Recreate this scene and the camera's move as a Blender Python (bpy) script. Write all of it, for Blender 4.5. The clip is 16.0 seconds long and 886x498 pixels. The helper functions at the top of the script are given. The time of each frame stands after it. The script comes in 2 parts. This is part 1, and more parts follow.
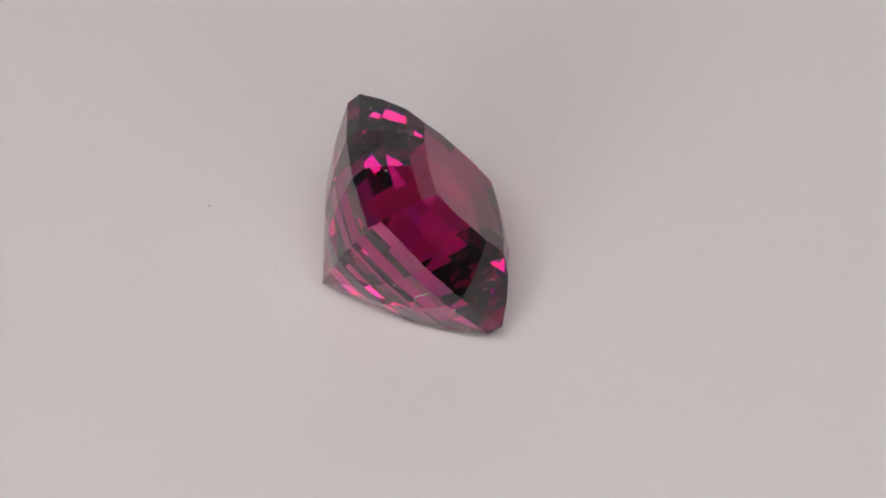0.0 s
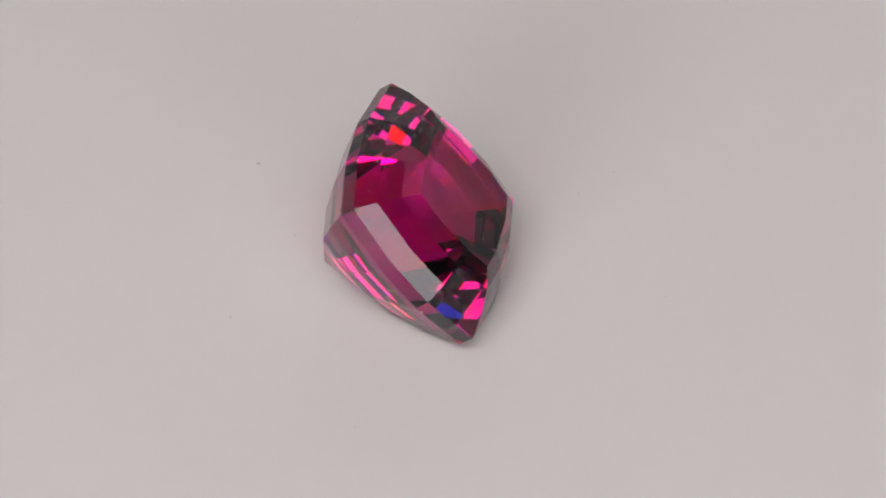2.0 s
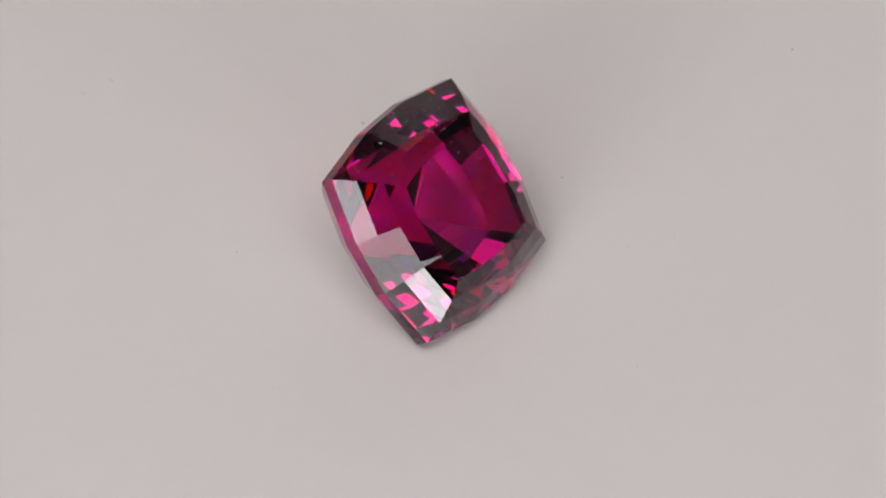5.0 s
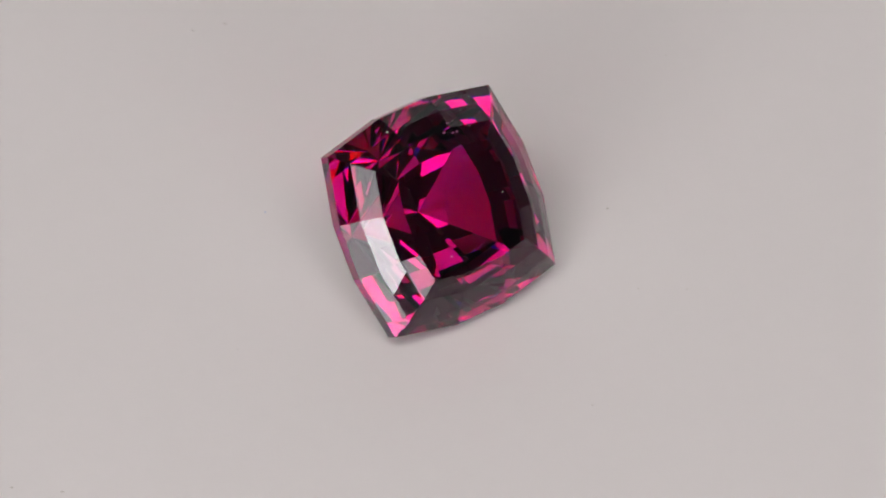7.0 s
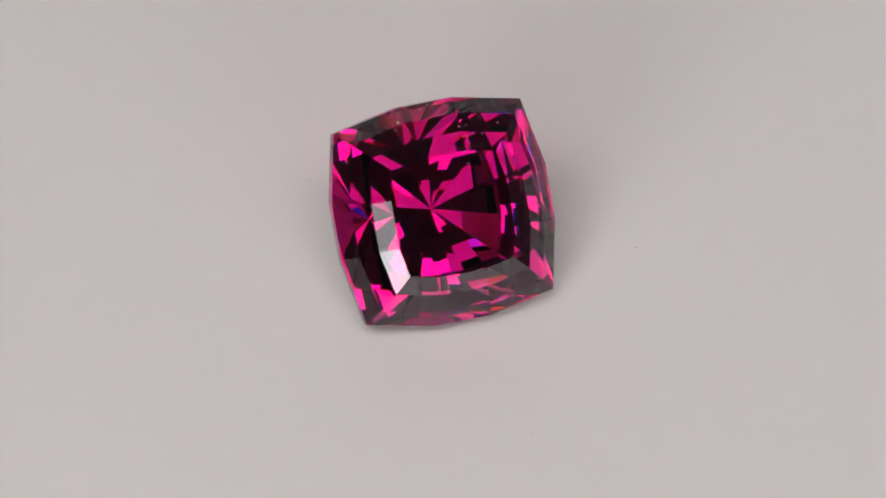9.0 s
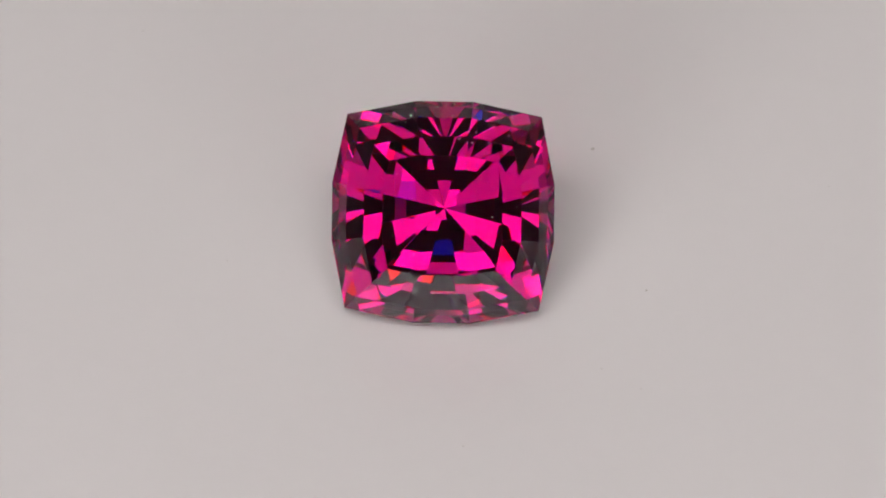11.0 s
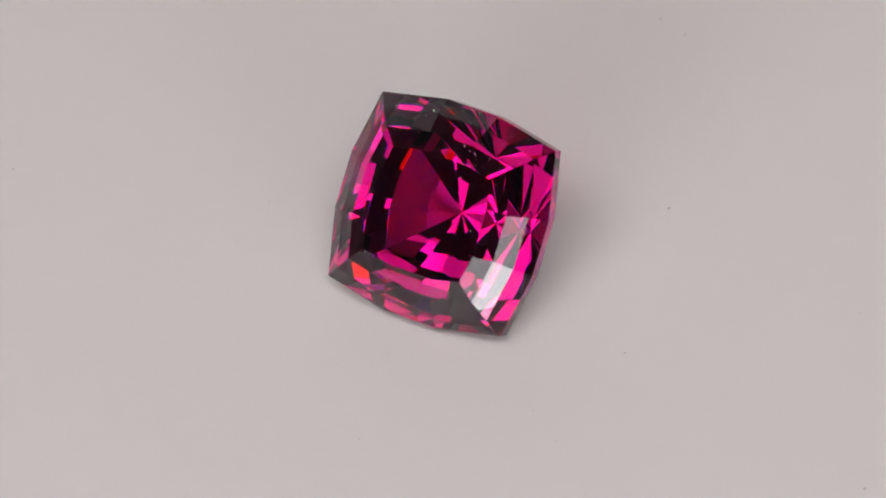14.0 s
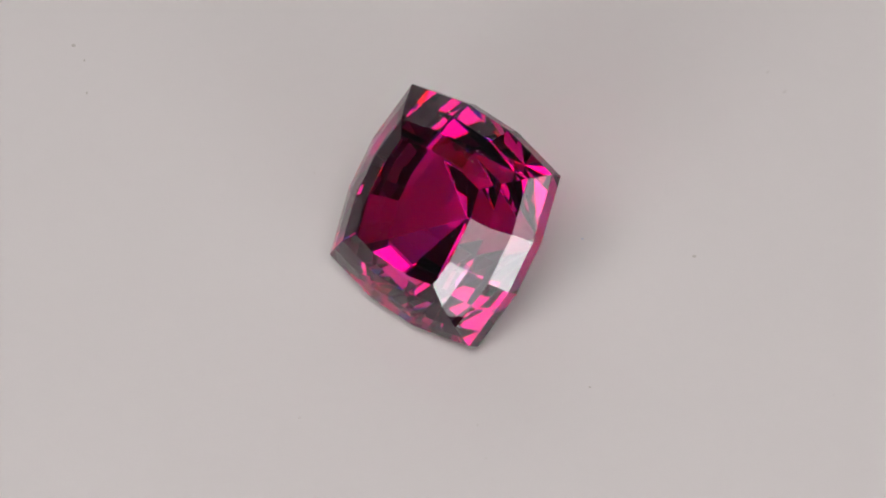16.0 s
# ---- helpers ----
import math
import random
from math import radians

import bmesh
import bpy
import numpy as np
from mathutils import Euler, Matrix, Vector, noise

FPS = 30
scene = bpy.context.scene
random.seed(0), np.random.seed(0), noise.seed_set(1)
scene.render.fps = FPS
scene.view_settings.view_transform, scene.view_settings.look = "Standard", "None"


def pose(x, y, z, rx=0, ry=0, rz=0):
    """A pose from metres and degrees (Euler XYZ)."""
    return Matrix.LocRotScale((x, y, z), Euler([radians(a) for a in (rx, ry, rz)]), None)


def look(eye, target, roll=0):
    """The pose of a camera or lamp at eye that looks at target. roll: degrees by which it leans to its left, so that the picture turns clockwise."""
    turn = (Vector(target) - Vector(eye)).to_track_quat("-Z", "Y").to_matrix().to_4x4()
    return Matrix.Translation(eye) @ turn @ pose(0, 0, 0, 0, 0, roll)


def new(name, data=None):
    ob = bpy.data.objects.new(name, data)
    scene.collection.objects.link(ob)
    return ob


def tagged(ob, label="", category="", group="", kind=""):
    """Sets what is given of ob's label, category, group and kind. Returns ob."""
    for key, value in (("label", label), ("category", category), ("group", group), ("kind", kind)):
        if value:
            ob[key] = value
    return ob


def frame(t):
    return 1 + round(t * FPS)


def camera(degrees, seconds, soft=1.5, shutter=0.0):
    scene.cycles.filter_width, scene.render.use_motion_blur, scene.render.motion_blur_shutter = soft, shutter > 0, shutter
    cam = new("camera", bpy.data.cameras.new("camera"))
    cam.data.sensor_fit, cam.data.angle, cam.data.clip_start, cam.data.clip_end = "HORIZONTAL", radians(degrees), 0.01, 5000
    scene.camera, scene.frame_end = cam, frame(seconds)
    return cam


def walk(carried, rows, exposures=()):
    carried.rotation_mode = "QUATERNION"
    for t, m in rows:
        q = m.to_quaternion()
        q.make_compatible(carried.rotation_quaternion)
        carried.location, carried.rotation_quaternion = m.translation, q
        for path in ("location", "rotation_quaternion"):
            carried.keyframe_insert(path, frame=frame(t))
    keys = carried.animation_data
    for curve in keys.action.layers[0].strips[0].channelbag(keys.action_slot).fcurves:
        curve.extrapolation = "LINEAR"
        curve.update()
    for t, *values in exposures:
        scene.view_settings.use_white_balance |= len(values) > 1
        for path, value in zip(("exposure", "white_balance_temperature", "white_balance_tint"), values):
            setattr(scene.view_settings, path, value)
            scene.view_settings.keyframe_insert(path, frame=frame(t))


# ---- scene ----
cam = camera(4.547, 16.0, soft=1.9)
EYE = Vector((0.00036, -0.42761, 0.39209))
PITCH = radians(-42.309)
AIM = EYE + Vector((0, math.cos(PITCH), math.sin(PITCH))) * 0.58
walk(cam, [(0.0, look(EYE, AIM, -0.80)), (16.0, look(EYE, AIM, -0.80))], exposures=[(0.0, 0.0), (16.0, 0.0)])

scene.cycles.max_bounces, scene.cycles.transmission_bounces, scene.cycles.transparent_max_bounces = 24, 24, 48
scene.cycles.min_light_bounces, scene.cycles.min_transparent_bounces = 10, 40

# ---- light ----
world = bpy.data.worlds.new("dim_room")
world.use_nodes = True
world.node_tree.nodes["Background"].inputs[0].default_value = (1.0, 0.96, 0.94, 1)
world.node_tree.nodes["Background"].inputs[1].default_value = 0.02
scene.world = world
HIGH_GLOW, WIDE_GLOW, STRIP_GLOW = 6.0, 2.6, 8.5


# ---- materials ----
def material(name, base, rough, metal=0.0):
    mat = bpy.data.materials.new(name)
    mat.use_nodes = True
    b = mat.node_tree.nodes["Principled BSDF"]
    b.inputs["Base Color"].default_value = (*base, 1)
    b.inputs["Roughness"].default_value = rough
    b.inputs["Metallic"].default_value = metal
    return mat, mat.node_tree, b


def grained(name, base, other, rough, scale, fine, bump=0.0, metal=0.0):
    """A surface with broad mottling and fine grain between two near colours."""
    mat, nt, b = material(name, base, rough, metal)
    co = nt.nodes.new("ShaderNodeTexCoord")
    big, small = nt.nodes.new("ShaderNodeTexNoise"), nt.nodes.new("ShaderNodeTexNoise")
    big.inputs["Scale"].default_value, small.inputs["Scale"].default_value = scale, fine
    big.inputs["Detail"].default_value, small.inputs["Detail"].default_value = 3, 4
    add = nt.nodes.new("ShaderNodeMath")
    add.operation = "MULTIPLY_ADD"
    add.inputs[1].default_value = 0.35
    mix = nt.nodes.new("ShaderNodeMix")
    mix.data_type = "RGBA"
    mix.inputs[6].default_value, mix.inputs[7].default_value = (*base, 1), (*other, 1)
    for n in (big, small):
        nt.links.new(co.outputs["Object"], n.inputs["Vector"])
    nt.links.new(small.outputs["Fac"], add.inputs[0])
    nt.links.new(big.outputs["Fac"], add.inputs[2])
    nt.links.new(add.outputs[0], mix.inputs[0])
    nt.links.new(mix.outputs[2], b.inputs["Base Color"])
    if bump:
        bp = nt.nodes.new("ShaderNodeBump")
        bp.inputs["Strength"].default_value, bp.inputs["Distance"].default_value = bump, 0.0002
        nt.links.new(small.outputs["Fac"], bp.inputs["Height"])
        nt.links.new(bp.outputs[0], b.inputs["Normal"])
    return mat


def glow(name, colour, strength):
    mat, nt, b = material(name, (0.8, 0.8, 0.8), 0.6)
    b.inputs["Emission Color"].default_value = (*colour, 1)
    b.inputs["Emission Strength"].default_value = strength
    return mat


def gem_material():
    """Clear faceted garnet: a polished surface over the stone's purplish red, which bends blue more than red."""
    mat = bpy.data.materials.new("purplish_red_garnet")
    mat.use_nodes = True
    nt = mat.node_tree
    nt.nodes.clear()
    out, mix, both, gloss, fres = (nt.nodes.new(k) for k in ("ShaderNodeOutputMaterial", "ShaderNodeMixShader", "ShaderNodeAddShader", "ShaderNodeBsdfGlossy", "ShaderNodeFresnel"))
    fres.inputs["IOR"].default_value = 1.762
    gloss.inputs["Roughness"].default_value = 0.0
    gloss.inputs["Color"].default_value = (1, 1, 1, 1)
    for k, (colour, ior) in enumerate((((0.99, 0.0, 0.0, 1), 1.756), ((0.0, 0.055, 0.625, 1), 1.7695))):
        bend = nt.nodes.new("ShaderNodeBsdfRefraction")
        bend.inputs["Color"].default_value, bend.inputs["Roughness"].default_value, bend.inputs["IOR"].default_value = colour, 0.0, ior
        nt.links.new(bend.outputs[0], both.inputs[k])
    nt.links.new(fres.outputs[0], mix.inputs[0])
    nt.links.new(both.outputs[0], mix.inputs[1])
    nt.links.new(gloss.outputs[0], mix.inputs[2])
    nt.links.new(mix.outputs[0], out.inputs["Surface"])
    return mat


def absorber_material():
    """Tint of an added inner shell: what crosses it is dimmed at each pass."""
    mat = bpy.data.materials.new("garnet_absorber")
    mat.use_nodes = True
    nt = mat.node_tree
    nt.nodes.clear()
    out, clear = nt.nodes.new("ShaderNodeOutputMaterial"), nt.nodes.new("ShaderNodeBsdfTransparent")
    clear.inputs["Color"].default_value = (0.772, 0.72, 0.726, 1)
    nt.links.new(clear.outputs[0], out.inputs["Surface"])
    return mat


GEM = gem_material()
ABSORBER = absorber_material()
PLATE = grained("white_acrylic", (0.852, 0.800, 0.790), (0.818, 0.771, 0.760), 0.33, 18, 900)
PLATE.node_tree.nodes["Principled BSDF"].inputs["Specular IOR Level"].default_value = 0.05
PLATE.node_tree.nodes["Principled BSDF"].inputs["Coat Weight"].default_value = 0.65
PLATE.node_tree.nodes["Principled BSDF"].inputs["Coat Roughness"].default_value = 0.06
TABLE = grained("white_laminate", (0.70, 0.69, 0.68), (0.64, 0.63, 0.62), 0.5, 6, 200)
WALL = grained("pale_painted_wall", (0.66, 0.64, 0.63), (0.60, 0.585, 0.58), 0.9, 2, 60, 0.1)
BLACK = grained("black_moulded_plastic", (0.025, 0.025, 0.026), (0.035, 0.035, 0.036), 0.45, 30, 400, 0.1)
STEEL = grained("brushed_steel", (0.55, 0.55, 0.56), (0.45, 0.45, 0.46), 0.35, 20, 300, 0.1, 1.0)
DUST_DARK = grained("grey_dust", (0.55, 0.50, 0.46), (0.62, 0.57, 0.53), 0.9, 500, 5000)
DUST_BLUE = grained("blue_dust", (0.55, 0.58, 0.72), (0.62, 0.64, 0.74), 0.9, 500, 5000)
DUST_PALE = grained("pale_dust", (0.70, 0.65, 0.63), (0.76, 0.71, 0.69), 0.9, 500, 5000)
# dust on the stone, with the stone's magenta light put into its colour
STONE_LIT = grained("stone_lit_dust", (0.26, 0.04, 0.15), (0.34, 0.07, 0.20), 0.6, 500, 5000)
PALE = grained("white_dust", (0.74, 0.68, 0.70), (0.66, 0.60, 0.62), 0.9, 500, 5000)
LINT = grained("pale_lint", (0.50, 0.40, 0.43), (0.44, 0.36, 0.38), 0.8, 500, 5000)
HIGH_LIGHT = glow("lit_high_diffuser", (1.0, 0.965, 0.955), HIGH_GLOW)
BOARD = grained("grey_reflector", (0.46, 0.45, 0.45), (0.42, 0.41, 0.41), 0.7, 6, 200)
WIDE_LIGHT = glow("lit_wide_diffuser", (1.0, 0.97, 0.98), WIDE_GLOW)
STRIP_LIGHT = glow("lit_strip_diffuser", (1.0, 0.98, 0.99), STRIP_GLOW)


def fading_glow(name, colour, stops, height):
    """A diffuser whose emission is ramped so that it glows less towards its top."""
    mat = glow(name, colour, 1.0)
    nt = mat.node_tree
    co, sep, mr, ramp = (nt.nodes.new(k) for k in ("ShaderNodeTexCoord", "ShaderNodeSeparateXYZ", "ShaderNodeMapRange", "ShaderNodeValToRGB"))
    mr.inputs["From Min"].default_value, mr.inputs["From Max"].default_value = -height / 2, height / 2
    while len(ramp.color_ramp.elements) < len(stops):
        ramp.color_ramp.elements.new(0.5)
    for e, (at, v) in zip(ramp.color_ramp.elements, stops):
        e.position, e.color = at, (v, v, v, 1)
    nt.links.new(co.outputs["Object"], sep.inputs[0])
    nt.links.new(sep.outputs["Y"], mr.inputs["Value"])
    nt.links.new(mr.outputs[0], ramp.inputs[0])
    nt.links.new(ramp.outputs[0], nt.nodes["Principled BSDF"].inputs["Emission Strength"])
    return mat


TALL = 0.320
TALL_LIGHT = fading_glow("lit_tall_diffuser", (1.0, 0.98, 0.99), [(0.0, STRIP_GLOW), (0.72, STRIP_GLOW), (0.82, 3.0), (1.0, 2.4)], TALL)
CAP = 0.037
CAP_LIGHT = fading_glow("lit_cap_diffuser", (1.0, 0.98, 0.99), [(0.0, 2.6), (0.5, 2.1), (1.0, 0.0)], CAP)


# ---- building helpers ----
def finish(name, bm, mat, parent=None, label=""):
    bmesh.ops.recalc_face_normals(bm, faces=bm.faces[:])
    me = bpy.data.meshes.new(name)
    bm.to_mesh(me)
    bm.free()
    me.materials.append(mat)
    ob = new(name, me)
    ob.parent = parent
    return tagged(ob, label)


part = finish


def box(bm, lo, hi, bevel=0.0):
    r = bmesh.ops.create_cube(bm, size=1.0)
    lo, hi = Vector(lo), Vector(hi)
    for v in r["verts"]:
        v.co = Vector([lo[i] + (v.co[i] + 0.5) * (hi[i] - lo[i]) for i in range(3)])
    if bevel:
        edges = {e for v in r["verts"] for e in v.link_edges}
        bmesh.ops.bevel(bm, geom=list(edges), offset=bevel, segments=2, affect="EDGES", profile=0.5)


def lathe(bm, profile, n=96):
    """Turn a profile of (radius, z) about the z axis."""
    rings = []
    for r, z in profile:
        if r < 1e-9:
            rings.append([bm.verts.new((0, 0, z))])
        else:
            rings.append([bm.verts.new((r * math.cos(2 * math.pi * i / n), r * math.sin(2 * math.pi * i / n), z)) for i in range(n)])
    for a, b in zip(rings, rings[1:]):
        for i in range(n):
            j = (i + 1) % n
            ring = [a[i], a[j], b[j], b[i]] if len(a) > 1 and len(b) > 1 else ([a[0], b[j], b[i]] if len(a) == 1 else [a[i], a[j], b[0]])
            bm.faces.new(ring)


# ---- the room round the table ----
def room():
    x, y, z0, z1, w = 1.6, 1.6, -0.78, 1.7, 0.1
    for name, lo, hi in (("wall_north", (-x - w, y, z0), (x + w, y + w, z1)), ("wall_south", (-x - w, -y - w, z0), (x + w, -y, z1)),
                         ("wall_east", (x, -y, z0), (x + w, y, z1)), ("wall_west", (-x - w, -y, z0), (-x, y, z1)),
                         ("floor", (-x - w, -y - w, z0 - w), (x + w, y + w, z0)), ("ceiling", (-x - w, -y - w, z1), (x + w, y + w, z1 + w))):
        bm = bmesh.new()
        box(bm, lo, hi)
        tagged(finish(name, bm, WALL), "plain pale painted room surface in dim light", name.split("_")[0], kind="structure")


def work_table():
    table = tagged(new("work_table"), "white laminate work table under the turntable", "table")
    bm = bmesh.new()
    box(bm, (-0.6, -0.30, -0.060), (0.6, 0.5, -0.030), 0.003)
    part("tabletop", bm, TABLE, table)
    for sx in (-0.56, 0.56):
        for sy in (-0.26, 0.46):
            bm = bmesh.new()
            box(bm, (sx - 0.02, sy - 0.02, -0.78), (sx + 0.02, sy + 0.02, -0.060), 0.002)
            part("leg", bm, STEEL, table)


def light_panel(name, label, centre, facing, width, height, mat, support=-0.03):
    """A flat lamp: a housing with a glowing diffuser set in its front, turned to face a point."""
    lamp = tagged(new(name), label, "studio light")
    lamp.matrix_basis = look(centre, facing)
    bm = bmesh.new()
    box(bm, (-width / 2 - 0.001, -height / 2 - 0.001, 0.002), (width / 2 + 0.001, height / 2 + 0.001, 0.018), 0.0008)
    part("housing", bm, BLACK, lamp)
    bm = bmesh.new()
    box(bm, (-width / 2, -height / 2, -0.002), (width / 2, height / 2, 0.0015))
    part("diffuser", bm, mat, lamp, "glowing white diffuser")
    # posts to the table or the ceiling, upright in the room
    inv = lamp.matrix_basis.inverted()
    for sx in (-0.35, 0.35):
        bm = bmesh.new()
        foot = lamp.matrix_basis @ Vector((sx * width, 0, 0.022))
        box(bm, (foot.x - 0.005, foot.y - 0.005, min(foot.z, support)), (foot.x + 0.005, foot.y + 0.005, max(foot.z, support)), 0.001)
        bm.transform(inv)
        part("post", bm, STEEL, lamp)
    return lamp


def polar(az, el, dist):
    """A point seen from the stone: az from the camera's side towards the right, el above the plate."""
    a, e = radians(az), radians(el)
    return Vector((dist * math.cos(e) * math.sin(a), -dist * math.cos(e) * math.cos(a), dist * math.sin(e) + 0.005))


def lights():
    hub = (0, 0, 0.005)
    light_panel("overhead_light", "long studio light panel hung above the camera", polar(-10, 57, 0.80), hub, 0.663, 0.260, HIGH_LIGHT, 1.7)
    light_panel("wide_light", "wide dim light panel standing beneath the camera", polar(-20, 11.8, 0.59), hub, 0.501, 0.310, WIDE_LIGHT, -0.78)
    light_panel("wide_light", "low dim light panel standing beside the camera", polar(26.2, 8.8, 0.58), hub, 0.268, 0.300, WIDE_LIGHT, -0.78)
    light_panel("wide_light", "narrow dim light panel standing beneath the camera", polar(8.2, 5.5, 0.60), hub, 0.092, 0.233, WIDE_LIGHT, -0.78)
    light_panel("strip_light", "small bright light panel standing before the table", polar(21.5, 1.2, 0.50), hub, 0.188, 0.134, STRIP_LIGHT, -0.78)
    tall = light_panel("strip_light", "tall bright light panel standing before the table", polar(-25.0, 10.6, 0.50), hub, 0.172, TALL, TALL_LIGHT, -0.78)
    # a short narrow head on the tall panel, which fades out at its top
    bm = bmesh.new()
    box(bm, (-0.056, TALL / 2 + 0.002, 0.002), (0.036, TALL / 2 + CAP + 0.001, 0.018), 0.0008)
    part("head_housing", bm, BLACK, tall)
    bm = bmesh.new()
    box(bm, (-0.045, -CAP / 2, -0.002), (0.045, CAP / 2, 0.0015))
    head = part("head_diffuser", bm, CAP_LIGHT, tall, "dim fading white diffuser")
    head.matrix_basis = pose(-0.010, TALL / 2 + CAP / 2 + 0.0005, 0)


# Unseen board, added behind: stone and plate mirror it, and it throws light back.
def reflector_board():
    board = tagged(new("reflector_board"), "unseen grey board added behind the turntable for its reflection", "board")
    bm = bmesh.new()
    box(bm, (-0.5, 0.32, -0.030), (0.5, 0.33, 0.42), 0.001)
    part("panel", bm, BOARD, board)
    for sx in (-0.3, 0.3):
        bm = bmesh.new()
        box(bm, (sx - 0.01, 0.33, -0.030), (sx + 0.01, 0.41, -0.010), 0.001)
        part("foot", bm, BLACK, board)


# ---- turntable ----
def turntable():
    table = tagged(new("turntable"), "low turntable with a glossy white plate on a table", "turntable")
    table.matrix_basis = pose(0, 0, -0.030)
    bm = bmesh.new()
    lathe(bm, [(0, 0), (0.043, 0), (0.045, 0.002), (0.045, 0.018), (0.043, 0.020), (0.02, 0.020), (0.02, 0.024), (0, 0.024)])
    part("base", bm, BLACK, table, "black plastic base")
    bm = bmesh.new()
    lathe(bm, [(0, 0), (0.050, 0), (0.0513, -0.0005), (0.052, -0.0015), (0.052, -0.0045), (0.0513, -0.0055), (0.050, -0.006), (0, -0.006)], 160)
    return part("plate", bm, PLATE, table, "glossy white acrylic plate with specks of dust")


def speck(parent, x, y, z, size, mat, seed, flat=0.45):
    rnd = random.Random(seed)
    bm = bmesh.new()
    bmesh.ops.create_icosphere(bm, subdivisions=2, radius=1.0)
    sx, sy, turn = size * rnd.uniform(0.5, 1.1), size * rnd.uniform(0.4, 0.8), rnd.uniform(0, 3.14)
    for v in bm.verts:
        k = 1 + 0.5 * noise.noise(v.co * 1.7 + Vector((seed, 0, 0)))
        px, py = v.co.x * sx * k, v.co.y * sy * k
        v.co = (px * math.cos(turn) - py * math.sin(turn) + x, px * math.sin(turn) + py * math.cos(turn) + y, v.co.z * size * flat * k * 0.5 + size * flat * 0.4 + z)
    return part("dust_speck", bm, mat, parent)


# ---- gemstone ----
DELTA = radians(11.65)
# level: distance of the middle edge, distance of the outer edges, height (mm)
LEVELS = [(3.306, 3.407, -4.338), (4.590, 4.732, -2.696), (5.718, 5.907, -0.886), (5.750, 5.932, -0.045),
          (4.976, 5.158, 0.872), (4.069, 4.237, 1.702), (3.092, 3.286, 2.160)]
CULET = -7.311


def outline(p, q):
    """A twelve-sided square cushion: three straight edges a side."""
    c = q / (math.cos(DELTA) + math.sin(DELTA))
    m = (q - p * math.cos(DELTA)) / math.sin(DELTA)
    quarter = [(c, c), (m, p), (-m, p)]
    return [(x * math.cos(a) - y * math.sin(a), x * math.sin(a) + y * math.cos(a)) for a in (0, math.pi / 2, math.pi, 1.5 * math.pi) for x, y in quarter]


def gemstone():
    """The cut stone: pavilion, girdle, crown and table close one solid."""
    gem = tagged(new("gemstone"), "faceted purplish-red square cushion-cut gemstone lying on its side", "gemstone")
    rings = [[Vector((x, y, z)) * 0.001 for x, y in outline(p, q)] for p, q, z in LEVELS]
    tip = Vector((0, 0, CULET)) * 0.001

    def shell(name, faces, parent, mat=GEM):
        bm, made = bmesh.new(), {}
        for f in faces:
            for v in f:
                if tuple(v) not in made:
                    made[tuple(v)] = bm.verts.new(v)
            face = bm.faces.new([made[tuple(v)] for v in f])
            face.normal_update()
            if face.normal.dot(face.calc_center_median() - Vector((0, 0, -0.002))) < 0:
                face.normal_flip()
        me = bpy.data.meshes.new(name)
        bm.to_mesh(me)
        bm.free()
        me.materials.append(mat)
        ob = new(name, me)
        ob.parent = parent
        return ob

    def band(k):
        return [(rings[k][i], rings[k][(i + 1) % 12], rings[k + 1][(i + 1) % 12], rings[k + 1][i]) for i in range(12)]

    shell("pavilion", [(tip, rings[0][(i + 1) % 12], rings[0][i]) for i in range(12)] + band(0) + band(1), gem)
    shell("girdle", band(2), gem)
    crown = shell("crown", band(3) + band(4) + band(5), gem)
    shell("table_facet", [rings[6]], crown)
    # added inner shell, no real part: its tint stands in for the stone's absorption
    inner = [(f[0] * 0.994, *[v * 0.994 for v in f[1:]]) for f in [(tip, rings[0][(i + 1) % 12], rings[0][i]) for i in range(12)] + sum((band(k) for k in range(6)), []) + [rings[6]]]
    shell("absorbing_shell", inner, gem, ABSORBER)
    return gem


def settle(parent, places, mat, size):
    """Bits of dust that cling to the stone's facets."""
    for k, (x, y, z) in enumerate(places):
        speck(parent, x * 0.001, y * 0.001, z * 0.001 - size * 0.18, size, mat, 20 + k, 1.4)


def fibre(parent, path, radius):
    """A thin curled hair laid along a path."""
    pts = [Vector(p) * 0.001 for p in path]
    fine = []
    for i in range(len(pts) - 1):
        a, b, c, d = pts[max(i - 1, 0)], pts[i], pts[i + 1], pts[min(i + 2, len(pts) - 1)]
        for k in range(5):
            u = k / 5
            fine.append(0.5 * (2 * b + (c - a) * u + (2 * a - 5 * b + 4 * c - d) * u * u + (3 * b - a - 3 * c + d) * u ** 3))
    fine.append(pts[-1])
    bm, rings = bmesh.new(), []
    for i, p in enumerate(fine):
        along = (fine[min(i + 1, len(fine) - 1)] - fine[max(i - 1, 0)]).normalized()
        side = along.orthogonal().normalized()
        up = along.cross(side)
        rings.append([bm.verts.new(p + radius * (math.cos(a) * side + math.sin(a) * up)) for a in (0, 1.257, 2.513, 3.770, 5.027)])
    for a, b in zip(rings, rings[1:]):
        for i in range(5):
            bm.faces.new((a[i], a[(i + 1) % 5], b[(i + 1) % 5], b[i]))
    bm.faces.new(rings[0])
    bm.faces.new(rings[-1])
    return part("lint_fibre", bm, LINT, parent, "pale curled lint fibre")


REST = Matrix.Translation((0.00034, 0.00007, 0.005288)) @ pose(0, 0, 0, 52.10, 0, 0) @ pose(0, 0, 0, 0, 0, -0.82)

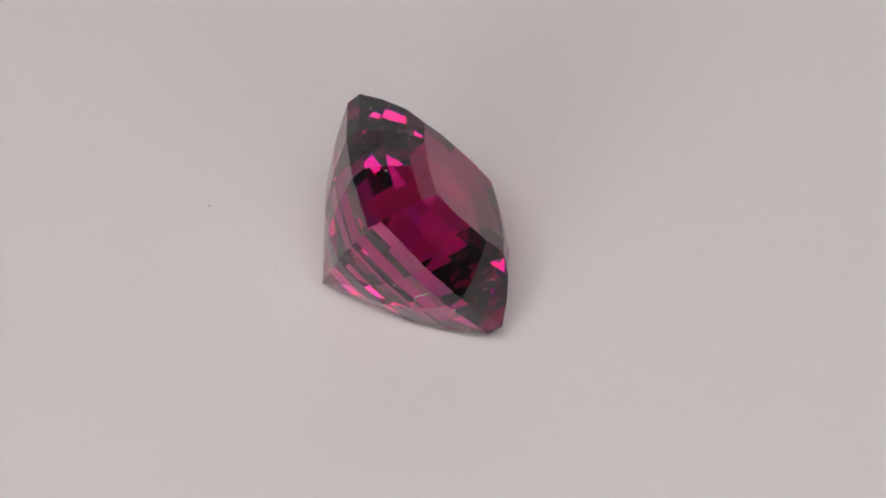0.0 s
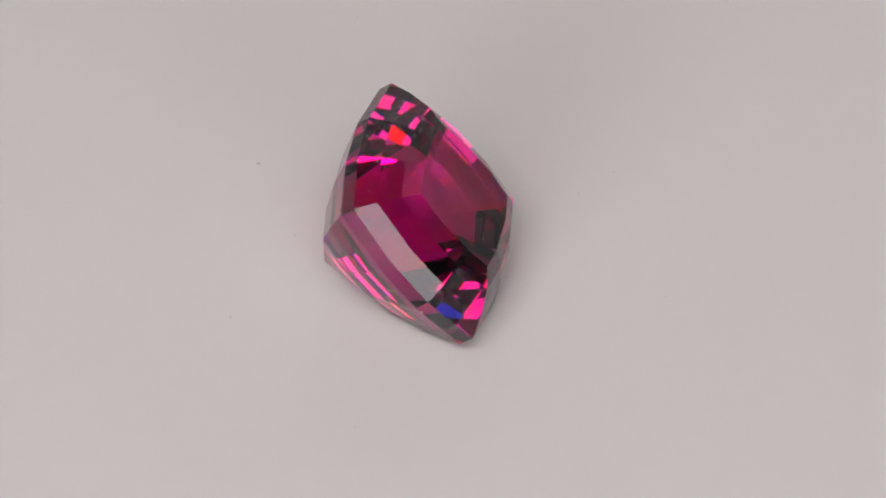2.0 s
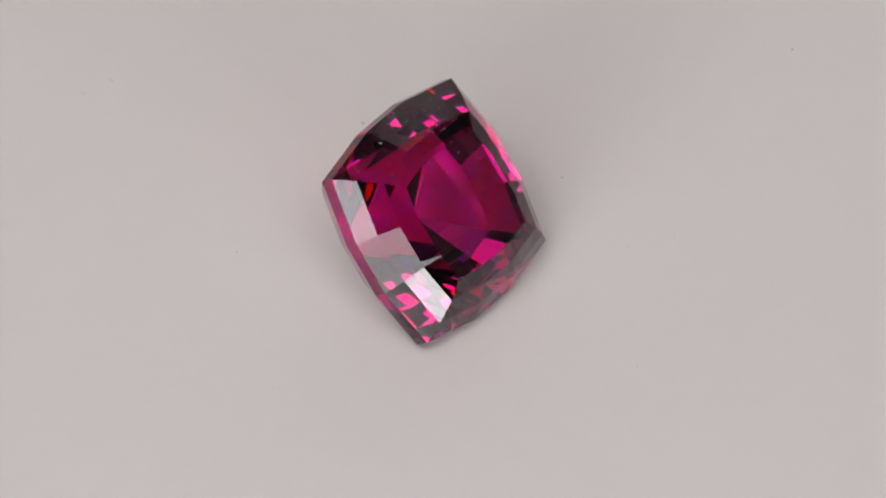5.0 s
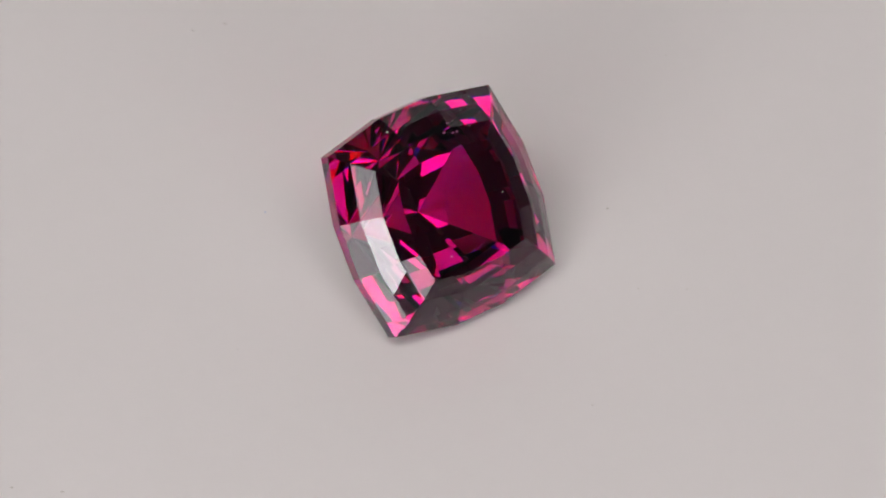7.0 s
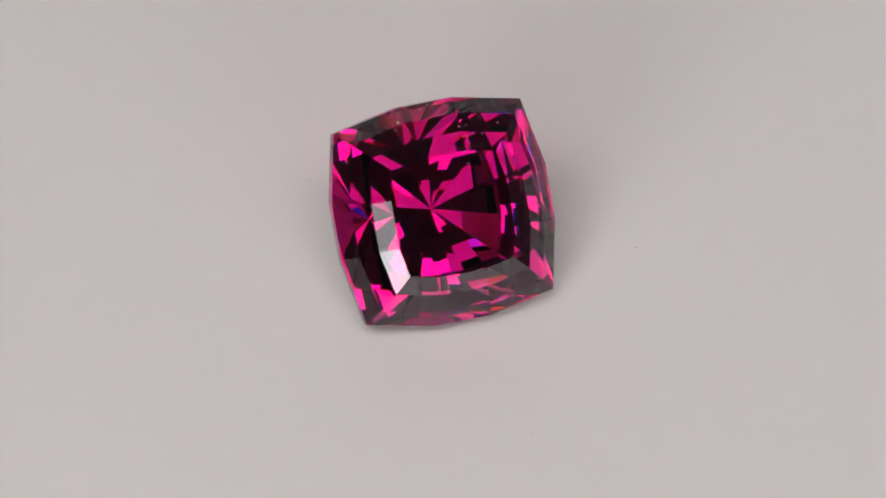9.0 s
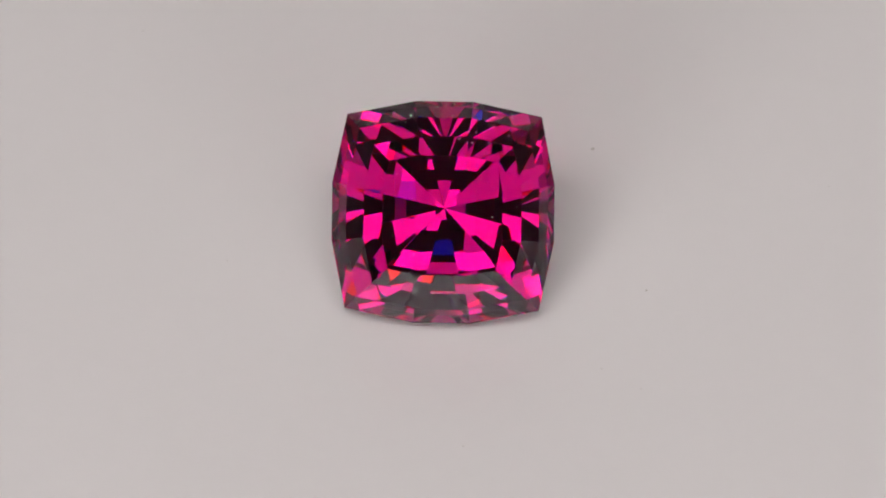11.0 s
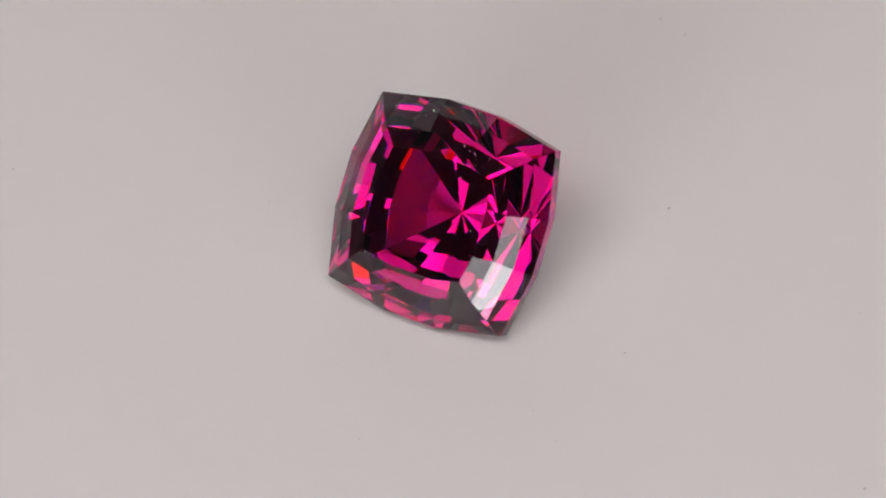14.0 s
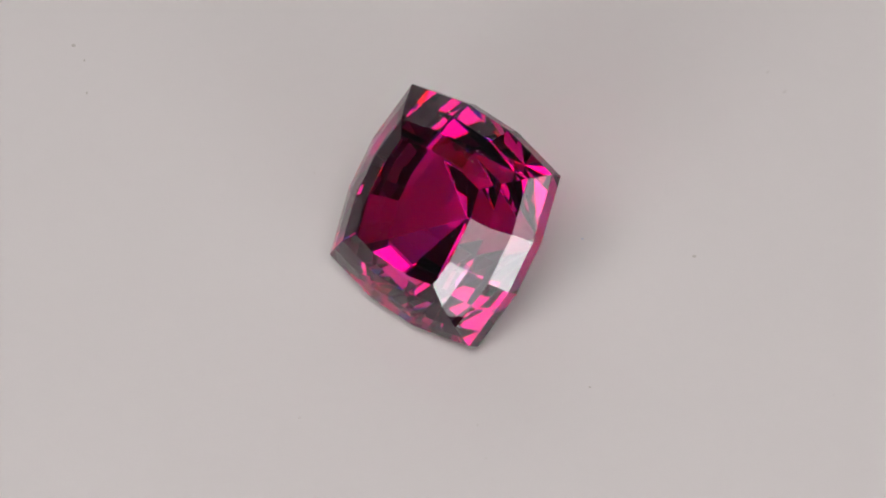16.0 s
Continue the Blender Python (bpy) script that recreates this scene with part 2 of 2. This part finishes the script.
room()
work_table()
lights()
reflector_board()
plate = turntable()
gem = gemstone()
settle(gem, [(-3.29, 1.35, -4.23), (-4.37, 1.57, -2.86), (-4.28, 0.60, -3.10), (-5.64, -1.93, -0.82), (-3.84, 3.22, -3.10), (-4.76, 2.18, -2.13),
             (-4.24, 2.07, -2.90), (0.49, 5.61, 0.12), (0.42, 5.06, 0.77), (-3.74, 4.84, 0.48), (-3.82, 4.65, 0.67), (-2.55, -1.06, 2.16),
             (-5.22, -1.60, 0.55), (3.81, 0.50, 1.82), (-0.37, 5.47, 0.28), (-1.84, 5.68, -0.07), (2.58, -0.03, 2.16), (-2.38, 2.09, 2.16),
             (-1.44, -2.01, 2.16), (3.50, 4.96, 0.39), (-1.97, 4.70, 1.01), (-2.84, 3.67, 1.73), (0.07, 5.63, 0.09), (3.50, 5.15, 0.17)], PALE, 0.000026)
settle(gem, [(-1.72, 5.04, 0.73), (-4.74, 0.92, -2.45), (-5.63, -1.90, -0.86)], PALE, 0.00005)
settle(gem, [(1.29, 4.31, 1.48), (1.64, 4.29, 1.44), (1.23, 3.79, 1.83), (1.49, 3.77, 1.82), (0.82, 3.96, 1.75), (2.68, 5.04, 0.50), (2.49, 4.57, 1.03),
             (2.33, 3.76, 1.74), (2.18, 3.27, 1.99), (3.34, 4.11, 1.28), (1.16, 3.08, 2.16), (2.01, 2.59, 2.16), (1.98, 1.91, 2.16), (1.23, 2.41, 2.16),
             (1.69, 4.92, 0.87)], STONE_LIT, 0.000055)
fibre(gem, [(-5.61, -0.11, -1.06), (-5.33, -0.19, -1.52), (-5.15, -0.21, -1.80), (-4.91, -0.42, -2.17), (-4.78, -0.81, -2.39), (-4.73, -1.16, -2.47)], 0.000014)
for k, (x, y, size, mat) in enumerate([(8.06, 11.03, 0.13, DUST_DARK), (2.86, 8.05, 0.10, DUST_BLUE), (-3.90, 10.15, 0.10, DUST_BLUE), (1.55, -11.83, 0.13, DUST_PALE),
                                       (10.90, 0.0, 0.10, DUST_DARK), (10.64, -7.50, 0.12, DUST_PALE), (2.78, 23.82, 0.16, DUST_PALE), (26.35, -3.73, 0.13, DUST_DARK),
                                       (-26.18, 0.31, 0.12, DUST_DARK), (-15.98, 20.37, 0.13, DUST_PALE), (-10.97, 2.21, 0.09, DUST_PALE), (20.47, 8.12, 0.09, DUST_PALE),
                                       (-24.24, -1.45, 0.10, DUST_DARK), (-27.46, 0.77, 0.14, DUST_DARK), (1.08, 24.36, 0.14, DUST_PALE), (8.61, -5.99, 0.10, DUST_PALE)]):
    speck(plate, x * 0.001, y * 0.001, 0, size * 0.001, mat, 40 + k, 0.22)


# ---- what turns ----
def turn(t):
    u = (t - 8) / 8
    return 25.269 + -71.664 * u + 0.886 * u ** 2 + 1.390 * u ** 3


# the stone creeps a little on the smooth plate, once with a small jerk (seconds, mm to the right, mm away from the camera)
CREEP = [(0.0, -0.09, 0.07), (1.5, -0.13, 0.02), (2.5, -0.16, -0.03), (3.0, -0.17, -0.06), (3.2, 0.03, 0.02), (4.0, 0.06, 0.03), (6.5, 0.1, 0.03),
         (8.0, 0.15, 0.03), (9.5, 0.1, 0.05), (11.5, 0.03, 0.09), (13.5, -0.03, 0.16), (16.0, -0.065, 0.16)]


def creep(t):
    return [np.interp(t, [c[0] for c in CREEP], [c[k] for c in CREEP]) * 0.001 for k in (1, 2)]


def motions():
    times = sorted([i * 0.5 for i in range(33)] + [3.1, 3.2])
    walk(plate, [(t, pose(0, 0, 0.030, 0, 0, turn(t))) for t in times])
    walk(gem, [(t, pose(*creep(t), 0, 0, 0, turn(t)) @ REST) for t in times])


motions()
